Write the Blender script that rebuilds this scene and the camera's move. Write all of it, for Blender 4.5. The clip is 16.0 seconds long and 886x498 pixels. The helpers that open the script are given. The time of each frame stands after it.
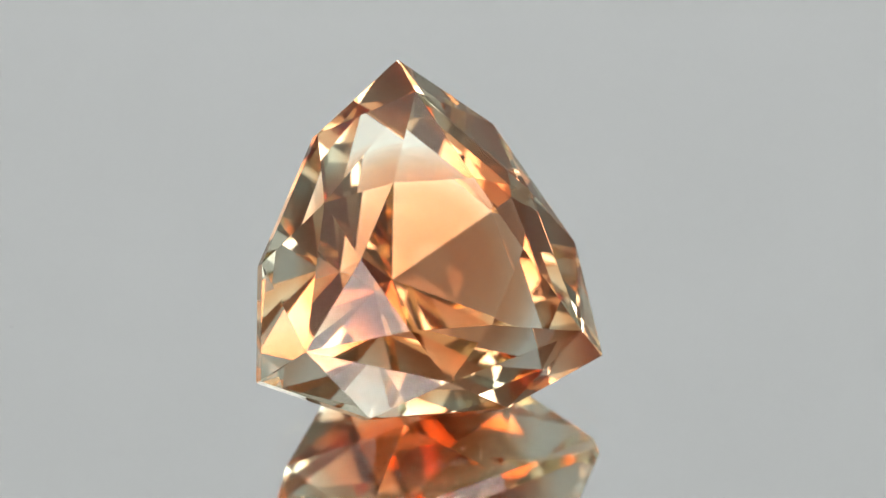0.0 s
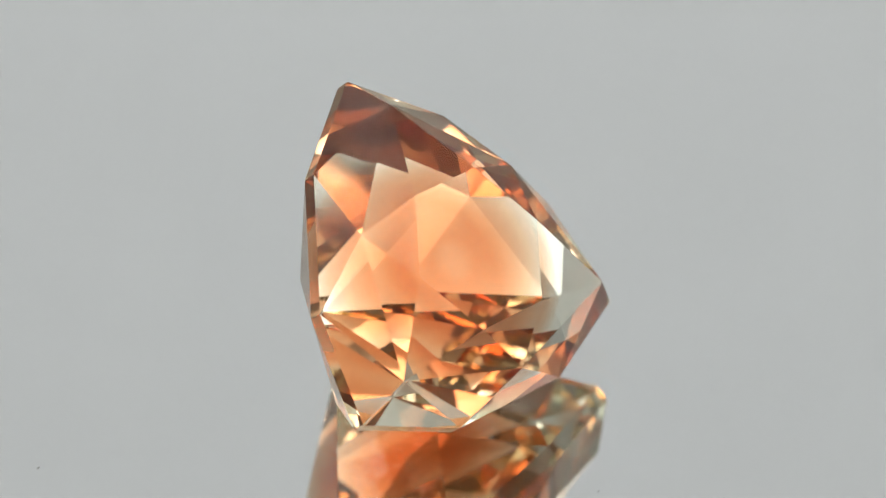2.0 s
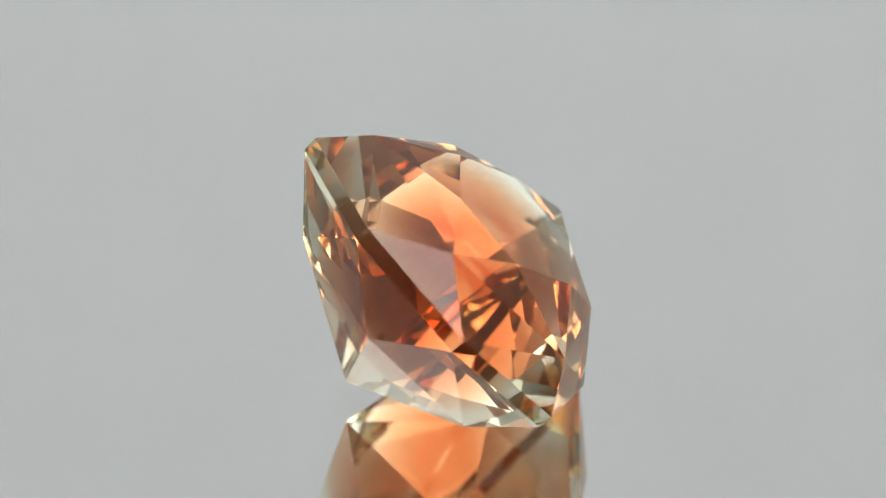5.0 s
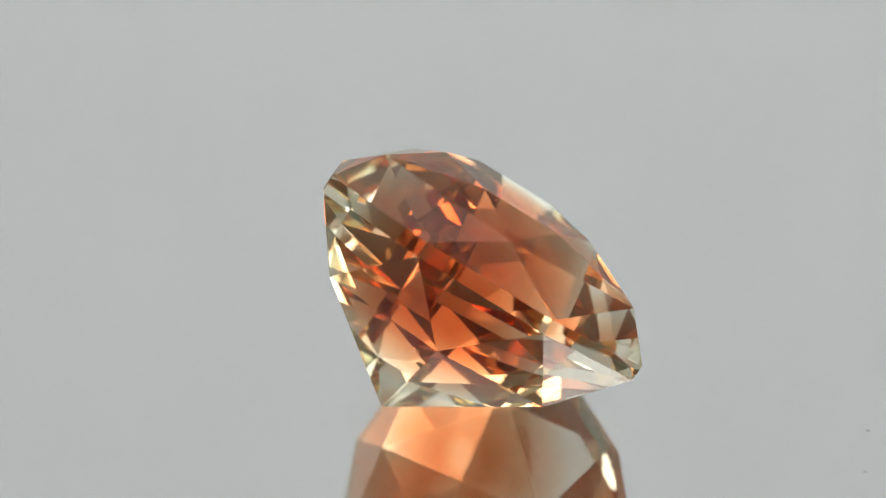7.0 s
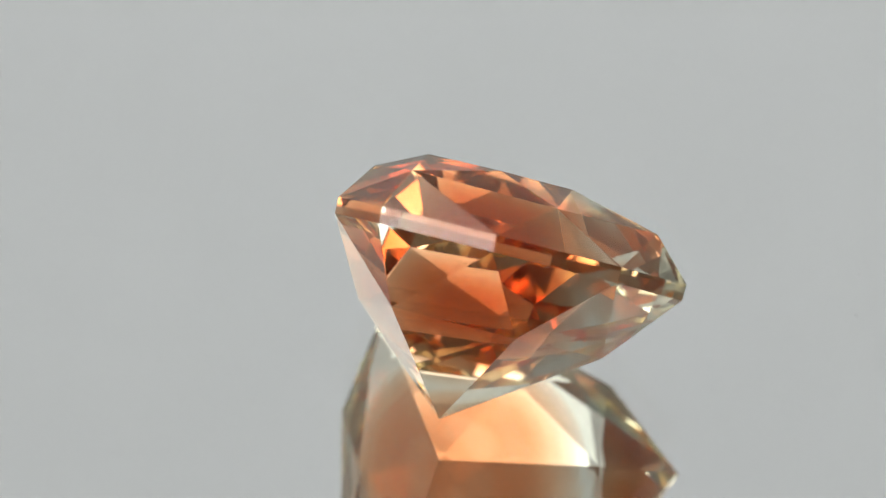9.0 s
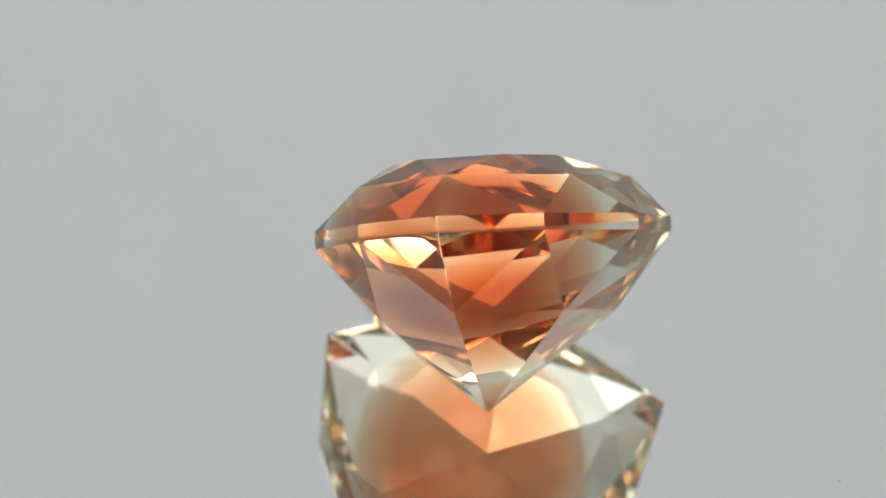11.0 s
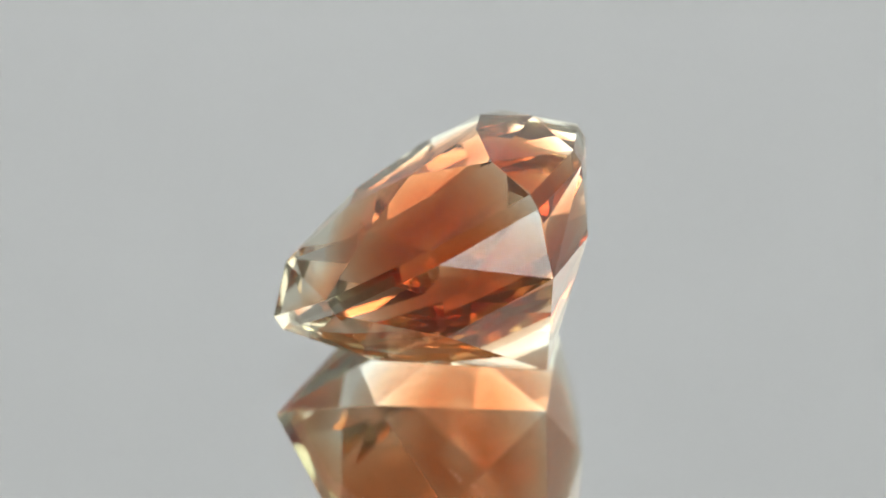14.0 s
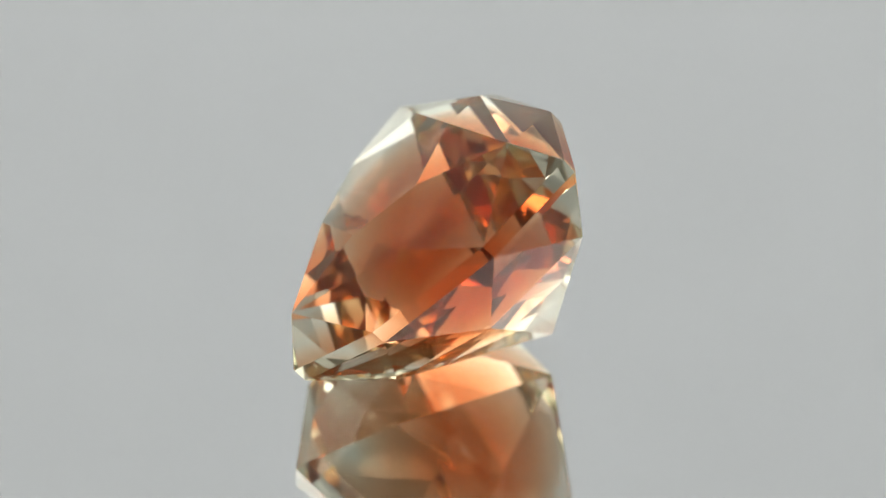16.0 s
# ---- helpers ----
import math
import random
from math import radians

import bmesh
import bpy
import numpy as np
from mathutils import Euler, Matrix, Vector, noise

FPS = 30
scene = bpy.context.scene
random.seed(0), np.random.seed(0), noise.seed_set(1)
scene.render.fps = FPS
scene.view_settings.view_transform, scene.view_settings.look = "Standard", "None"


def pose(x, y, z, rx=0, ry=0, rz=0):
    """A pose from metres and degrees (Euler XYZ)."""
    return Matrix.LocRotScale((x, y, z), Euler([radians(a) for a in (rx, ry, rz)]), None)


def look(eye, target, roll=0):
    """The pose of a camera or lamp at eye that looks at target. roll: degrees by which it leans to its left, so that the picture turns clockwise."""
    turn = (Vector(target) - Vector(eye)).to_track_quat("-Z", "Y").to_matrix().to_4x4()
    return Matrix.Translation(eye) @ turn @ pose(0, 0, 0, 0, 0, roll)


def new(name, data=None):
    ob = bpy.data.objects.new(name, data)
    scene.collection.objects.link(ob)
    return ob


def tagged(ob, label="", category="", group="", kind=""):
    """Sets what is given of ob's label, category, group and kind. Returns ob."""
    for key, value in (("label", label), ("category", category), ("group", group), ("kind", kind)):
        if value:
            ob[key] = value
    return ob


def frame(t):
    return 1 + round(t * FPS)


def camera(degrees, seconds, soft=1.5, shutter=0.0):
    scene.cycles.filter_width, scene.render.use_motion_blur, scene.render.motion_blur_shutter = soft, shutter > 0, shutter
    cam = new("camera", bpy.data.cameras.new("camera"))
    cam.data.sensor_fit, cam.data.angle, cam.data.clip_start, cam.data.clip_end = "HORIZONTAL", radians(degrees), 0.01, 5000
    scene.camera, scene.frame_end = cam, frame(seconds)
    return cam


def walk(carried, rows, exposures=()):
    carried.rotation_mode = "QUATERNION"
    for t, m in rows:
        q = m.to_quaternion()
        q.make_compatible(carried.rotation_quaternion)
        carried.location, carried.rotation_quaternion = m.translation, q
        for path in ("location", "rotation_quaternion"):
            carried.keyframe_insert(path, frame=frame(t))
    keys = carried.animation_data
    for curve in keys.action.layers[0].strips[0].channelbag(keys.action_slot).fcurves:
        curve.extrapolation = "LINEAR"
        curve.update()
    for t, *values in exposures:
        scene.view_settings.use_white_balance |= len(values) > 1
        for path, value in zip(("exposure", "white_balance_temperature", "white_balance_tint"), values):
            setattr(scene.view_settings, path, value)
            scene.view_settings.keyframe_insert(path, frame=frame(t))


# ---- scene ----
MM = 0.001
ELEVATION = radians(41.887)
EYE_DISTANCE = 128.25 * MM

# camera: a macro lens that stands still and looks down at the stone on its mirror
cam = camera(9.95, 16.0, 0.8)
up = Vector((0, math.sin(ELEVATION), math.cos(ELEVATION)))
eye = Vector((0, -math.cos(ELEVATION), math.sin(ELEVATION))) * EYE_DISTANCE
aim = up * (2.911 * MM) - Vector((-0.0047 * MM, 0, 0))
walk(cam, [(0, look(eye, aim)), (16.0, look(eye, aim))], [(0, 0.22), (16.0, 0.22)])
scene.cycles.transparent_max_bounces = 512
scene.cycles.max_bounces, scene.cycles.transmission_bounces, scene.cycles.glossy_bounces = 32, 32, 32
cam.data.dof.use_dof = True
cam.data.dof.focus_distance = 123.6 * MM
cam.data.dof.aperture_fstop = 80.0

# ---- world and lamps ----
world = bpy.data.worlds.new("room_air")
scene.world = world
world.use_nodes = True
world.node_tree.nodes["Background"].inputs[0].default_value = (0.9, 0.95, 1.0, 1)
world.node_tree.nodes["Background"].inputs[1].default_value = 0.02


def area_lamp(name, size_x, size_y, power, colour, eye_at, target, lean=0):
    data = bpy.data.lights.new(name, "AREA")
    data.shape, data.size, data.size_y, data.energy, data.color = "RECTANGLE", size_x, size_y, power, colour
    ob = new(name, data)
    ob.matrix_world = look(eye_at, target, lean)
    return ob


area_lamp("ceiling_diffuser_lamp", 1.56, 1.26, 3.9, (0.995, 0.998, 1.0), (0.0, 0.14, 1.285), (0, 0.1401, 0))
# long softboxes high round the stone, and an unseen fill added at the backdrop's foot to brighten it
area_lamp("softbox_lamp", 0.7, 0.34, 0.68, (1.0, 0.998, 0.995), (0.0, 0.424, 0.678), (0, 0, 0))
area_lamp("softbox_lamp", 0.36, 0.24, 0.25, (1.0, 0.985, 1.0), (0.465, 0.1, 0.68), (0, 0, 0))
area_lamp("softbox_lamp", 0.36, 0.24, 0.25, (1.0, 0.985, 1.0), (-0.465, 0.1, 0.68), (0, 0, 0))
area_lamp("added_backdrop_fill", 1.2, 0.2, 6.75, (0.995, 0.998, 1.0), (0.0, 0.3, -0.4), (0, 0.8, 0.3))
# two upright lamps beside the camera and a small one over it, which flash in single facets as the stone turns
area_lamp("front_lamp", 0.068, 0.17, 0.2, (1.0, 0.93, 1.0), (0.090, -0.262, 0.209), (0, 0, 0.004), -30)
area_lamp("front_lamp", 0.05, 0.21, 0.175, (1.0, 0.93, 1.0), (-0.046, -0.2, 0.22), (0, 0, 0.22), 4)
area_lamp("front_lamp", 0.07, 0.07, 0.06, (1.0, 0.94, 1.0), (0.004, -0.14, 0.29), (0, 0, 0.004))


# ---- materials ----
def material(name):
    mat = bpy.data.materials.new(name)
    mat.use_nodes = True
    nodes, links = mat.node_tree.nodes, mat.node_tree.links
    nodes.clear()
    out = nodes.new("ShaderNodeOutputMaterial")
    return mat, nodes, links, out


def plain(name, colour, rough=0.8, grain=0.0, scale=40.0):
    mat, nodes, links, out = material(name)
    b = nodes.new("ShaderNodeBsdfPrincipled")
    b.inputs["Roughness"].default_value = rough
    b.inputs["Base Color"].default_value = (*colour, 1)
    if grain:
        co = nodes.new("ShaderNodeTexCoord")
        no = nodes.new("ShaderNodeTexNoise")
        no.inputs["Scale"].default_value, no.inputs["Detail"].default_value = scale, 5
        ra = nodes.new("ShaderNodeValToRGB")
        ra.color_ramp.elements[0].position, ra.color_ramp.elements[1].position = 0.3, 0.7
        ra.color_ramp.elements[0].color = (*[c * (1 - grain) for c in colour], 1)
        ra.color_ramp.elements[1].color = (*colour, 1)
        links.new(co.outputs["Object"], no.inputs["Vector"])
        links.new(no.outputs["Fac"], ra.inputs["Fac"])
        links.new(ra.outputs["Color"], b.inputs["Base Color"])
        bu = nodes.new("ShaderNodeBump")
        bu.inputs["Strength"].default_value, bu.inputs["Distance"].default_value = 0.3, 0.001
        links.new(no.outputs["Fac"], bu.inputs["Height"])
        links.new(bu.outputs["Normal"], b.inputs["Normal"])
    links.new(b.outputs[0], out.inputs["Surface"])
    return mat


def gem_material():
    """Clear feldspar with a faint yellow-green body."""
    mat, nodes, links, out = material("clear_gem")
    gl = nodes.new("ShaderNodeBsdfGlass")
    gl.inputs["Roughness"].default_value, gl.inputs["IOR"].default_value = 0.0, 1.56
    gl.inputs["Color"].default_value = (0.957, 0.951, 0.880, 1)
    links.new(gl.outputs[0], out.inputs["Surface"])
    return mat


def zone_material(name, colour):
    """Copper colouring of the stone's heart: light is tinted wherever it crosses into a deeper zone."""
    mat, nodes, links, out = material(name)
    t = nodes.new("ShaderNodeBsdfTransparent")
    t.inputs["Color"].default_value = (*colour, 1)
    links.new(t.outputs[0], out.inputs["Surface"])
    return mat


def silver_material():
    mat, nodes, links, out = material("mirror_silver")
    g = nodes.new("ShaderNodeBsdfGlossy")
    g.inputs["Color"].default_value, g.inputs["Roughness"].default_value = (0.93, 0.945, 0.94, 1), 0.0
    links.new(g.outputs[0], out.inputs["Surface"])
    return mat


def sheet_material():
    """The clear glass before the silver: it passes nearly all and gives a faint gloss."""
    mat, nodes, links, out = material("clear_mirror_glass")
    t = nodes.new("ShaderNodeBsdfTransparent")
    t.inputs["Color"].default_value = (0.99, 0.995, 0.992, 1)
    g = nodes.new("ShaderNodeBsdfGlossy")
    g.inputs["Roughness"].default_value = 0.0
    mx = nodes.new("ShaderNodeMixShader")
    mx.inputs[0].default_value = 0.045
    links.new(t.outputs[0], mx.inputs[1])
    links.new(g.outputs[0], mx.inputs[2])
    links.new(mx.outputs[0], out.inputs["Surface"])
    return mat


GEM, SILVER, SHEET = gem_material(), silver_material(), sheet_material()
ZONE = zone_material("copper_zone", (0.9925, 0.9630, 0.9418))
BAND = zone_material("copper_band", (0.9888, 0.9570, 0.9320))
CLOTH = plain("white_cloth", (0.78, 0.782, 0.78), 0.9, 0.04)
DARK = plain("grey_cloth", (0.3, 0.3, 0.302), 0.9, 0.06)
# for the unseen lower band of the walls, greyer to dim low light
DIM_BAND = plain("pale_grey_cloth", (0.5, 0.5, 0.498), 0.9, 0.05)
GREY = plain("grey_floor", (0.5, 0.5, 0.5), 0.8, 0.06)
STEEL = plain("dark_plastic", (0.05, 0.05, 0.055), 0.5)
LINT = plain("grey_lint", (0.3, 0.29, 0.28), 0.9)


def mesh_of(bm, name, mat):
    me = bpy.data.meshes.new(name)
    bm.to_mesh(me)
    bm.free()
    me.materials.append(mat)
    return me


def part(name, bm, mat, parent, label=""):
    ob = new(name, mesh_of(bm, name, mat))
    ob.parent = parent
    return tagged(ob, label)


def box(sx, sy, sz, centre=(0, 0, 0)):
    bm = bmesh.new()
    bmesh.ops.create_cube(bm, size=1, matrix=Matrix.Translation(centre) @ Matrix.Diagonal((sx, sy, sz, 1)))
    return bm


# ---- the booth round the table ----
def wall(name, size, centre, mat, label):
    ob = new(name, mesh_of(box(*size), name, mat))
    ob.location = centre
    return tagged(ob, label, "wall", kind="structure")


# white cloth hung all round from the ceiling; the unseen grey band below, half as high as the booth, is added to dim
# low light
HEM = 0.47
FOOT, HEAD = -0.51, 1.29
for name, size, x, y in (("north", (1.6, 0.02), 0, 0.8), ("east", (0.02, 1.58), 0.81, 0), ("west", (0.02, 1.58), -0.81, 0)):
    wall("wall_" + name, (*size, HEAD - HEM), (x, y, (HEAD + HEM) / 2), CLOTH, "plain white cloth wall of the photo booth")
    wall("added_dim_band_" + name, (*size, HEM - FOOT - 0.002), (x, y, (HEM + FOOT) / 2), DIM_BAND, "unseen grey cloth band, added to dim light from low down")
wall("wall_south", (1.6, 0.02, HEAD - FOOT), (0, -0.8, (HEAD + FOOT) / 2), DARK, "plain grey cloth wall behind the camera")
wall("ceiling", (1.64, 1.62, 0.02), (0, 0, 1.301), CLOTH, "plain white cloth ceiling of the booth")
wall("floor", (1.64, 1.62, 0.02), (0, 0, -0.521), GREY, "plain grey floor of the booth")


# ---- the turning mirror ----
TOP = 0.684 * MM  # the glass lies this high over its silver


def disc(radius, z0, z1, bevel, segments=128):
    bm = bmesh.new()
    bmesh.ops.create_cone(bm, cap_ends=True, segments=segments, radius1=radius, radius2=radius, depth=z1 - z0,
                          matrix=Matrix.Translation((0, 0, (z0 + z1) / 2)))
    rim = [e for e in bm.edges if abs(e.verts[0].co.z - e.verts[1].co.z) < 1e-6]
    if bevel:
        bmesh.ops.bevel(bm, geom=rim, offset=bevel, segments=2, affect="EDGES")
    return bm


mirror = tagged(new("turntable_mirror"), "round clear-glass mirror turning under the gemstone", "mirror")
part("silver_back", disc(60 * MM, -0.6 * MM, 0, 0), SILVER, mirror, "silvered back of the mirror")
part("glass_sheet", disc(60 * MM, 0.004 * MM, TOP, 0.1 * MM), SHEET, mirror, "clear glass front of the mirror")
part("turntable", disc(62 * MM, -12 * MM, -0.61 * MM, 0.6 * MM), STEEL, mirror, "dark plastic turntable disc")
stand = tagged(new("column", mesh_of(disc(45 * MM, -510 * MM, -12.2 * MM, 2 * MM), "column", STEEL)),
               "dark plastic column that carries the turntable", "stand")


def dust_specks():
    """A few flat crumbs of lint that ride on the glass."""
    rng = random.Random(7)
    spots = [(0.74, -6.55), (-10.86, 0.71), (-11.3, -0.87)]
    spots += [(rng.uniform(-14, 14), rng.uniform(-14, 14)) for _ in range(16)]
    bm = bmesh.new()
    for x, y in spots:
        if math.hypot(x, y) < 5.5:
            continue
        size = rng.uniform(0.018, 0.04) * MM
        flat = Matrix.Translation((x * MM, y * MM, TOP + 0.35 * size)) @ Matrix.Rotation(rng.uniform(0, 6.28), 4, "Z")
        grown = bmesh.ops.create_icosphere(bm, subdivisions=1, radius=size, matrix=flat @ Matrix.Diagonal((1.6, 0.8, 0.35, 1)))
        for v in grown["verts"]:
            v.co.x += rng.uniform(-0.2, 0.2) * size
            v.co.y += rng.uniform(-0.2, 0.2) * size
    return bm


tagged(part("dust_specks", dust_specks(), LINT, mirror, "tiny grey specks of lint"), kind="stuff")


# ---- the stone: a rounded triangular brilliant of three-fold symmetry ----
UNIT = 9.0 / 632 * MM
GIRDLE_FOOT, GIRDLE_TOP = -21.8, 7
STONE_TURN = Matrix(((-0.11193, -0.93945, 0.32391), (0.74392, -0.29532, -0.59948), (0.65883, 0.17387, 0.73193)))
STONE_PLACE = Vector((-0.5569, -0.8697, 4.0516)) * MM


def stone_points():
    """Corners of the cut, tier by tier: radius, height and angle from a tip, then turned three times."""
    tiers = [
        (359, GIRDLE_FOOT, (-0.25, 0.25)), (360, GIRDLE_TOP, (-0.25, 0.25)),  # blunted tips
        (287, GIRDLE_FOOT, (-34, 34)), (288, GIRDLE_TOP, (-34, 34)),  # girdle shoulders
        (249, -152.7, (0,)), (186.3, -155, (60,)),  # pavilion belt
        (290, 79.4, (0,)), (215.4, 76.7, (60,)),  # crown belt
        (147.5, 117, (-30, 30)),  # table
    ]
    points = [Vector((0, 0, -322.9 * UNIT))]
    for third in (0, 120, 240):
        for r, z, angles in tiers:
            for a in angles:
                b = radians(a + third)
                points.append(Vector((r * math.cos(b), r * math.sin(b), z)) * UNIT)
    return points


def stone_faces():
    bm = bmesh.new()
    for p in stone_points():
        bm.verts.new(p)
    bmesh.ops.convex_hull(bm, input=bm.verts[:])
    bmesh.ops.delete(bm, geom=[v for v in bm.verts if not v.link_faces], context="VERTS")
    bmesh.ops.dissolve_limit(bm, angle_limit=radians(1.2), verts=bm.verts[:], edges=bm.edges[:])
    bmesh.ops.recalc_face_normals(bm, faces=bm.faces[:])
    return bm


def zone(size, walls, steepest=1.0):
    """A rounded shell of even colour that keeps inside the cut. steepest below 1 leaves it open above and below:
    the copper tints light that runs across the stone more than light that runs down through its table."""
    middle = Vector((2, -20, -66)) * UNIT
    bm = bmesh.new()
    bmesh.ops.create_icosphere(bm, subdivisions=5, radius=1)
    flat = [f for f in bm.faces if abs(f.calc_center_median().normalized().z) > steepest]
    bmesh.ops.delete(bm, geom=flat, context="FACES")
    for v in bm.verts:
        d = v.co.normalized()
        own = size / math.sqrt((d.x * d.x + d.y * d.y) / (210 * UNIT) ** 2 + d.z * d.z / (185 * UNIT) ** 2)
        edge = min(n.dot(c - middle) / n.dot(d) for n, c in walls if n.dot(d) > 1e-6)
        soft = (own ** -8 + (edge * (0.9 + 0.05 * size)) ** -8) ** -0.125
        v.co = middle + d * soft
    for f in bm.faces:
        f.smooth = True
    return bm


def gemstone():
    root = tagged(new("gemstone"), "orange to pale-green trillion-cut gemstone lying tilted on a mirror", "gemstone")
    kinds = (("table_facet", lambda n: n.z > 0.99, "flat top facet"),
             ("crown", lambda n: 0.1 < n.z <= 0.99, "faceted pale-rimmed upper half"),
             ("girdle", lambda n: abs(n.z) <= 0.1, "narrow polished band"),
             ("pavilion", lambda n: n.z < -0.1, "pointed orange lower half"))
    for name, test, label in kinds:
        bm = stone_faces()
        bmesh.ops.delete(bm, geom=[f for f in bm.faces if not test(f.normal)], context="FACES")
        part(name, bm, GEM, root, label)
    solid = stone_faces()
    walls = [(f.normal.copy(), f.calc_center_median()) for f in solid.faces]
    solid.free()
    for i in range(14):
        part("colour_zone", zone(0.24 + 0.052 * i, walls), ZONE, root, "copper-orange heart inside the stone")
        part("colour_band", zone(0.22 + 0.052 * i, walls, 0.62), BAND, root, "deeper orange band inside the stone")
    return root


stone = gemstone()


# ---- what moves ----
def finer(knots):
    """Rows every quarter second on a smooth curve through the knots."""
    t, a = np.array(knots, dtype=float).T
    pace = np.gradient(a, t)
    rows = []
    for x in np.arange(0, 16.01, 0.25):
        k = min(max(int(np.searchsorted(t, x)) - 1, 0), len(t) - 2)
        h = t[k + 1] - t[k]
        u = (x - t[k]) / h
        y = (a[k] * (1 + 2 * u) * (1 - u) ** 2 + a[k + 1] * u * u * (3 - 2 * u)
             + h * pace[k] * u * (1 - u) ** 2 + h * pace[k + 1] * u * u * (u - 1))
        rows.append((float(x), float(y)))
    return rows


# degrees through which the turntable has gone
TURNS = ((0, 0.3), (1, 14.18), (2, 28.55), (3.2, 46.99), (4.2, 62.06), (6.3, 88.66), (7, 99.69), (7.7, 110.24), (8.5, 122.87), (9.2, 133.9), (11.4, 161.53), (12, 170.38), (12.7, 181.13), (13.3, 190.51), (14, 201.79), (14.7, 212.79), (15.4, 222.33), (16, 230.57))


def motions():
    rest = Matrix.LocRotScale(STONE_PLACE, STONE_TURN.to_quaternion(), None)
    walk(stone, [(t, pose(0, 0, 0, 0, 0, a) @ rest) for t, a in finer(TURNS)])
    walk(mirror, [(t, pose(0, 0, 0, 0, 0, a)) for t, a in finer(TURNS)])


motions()
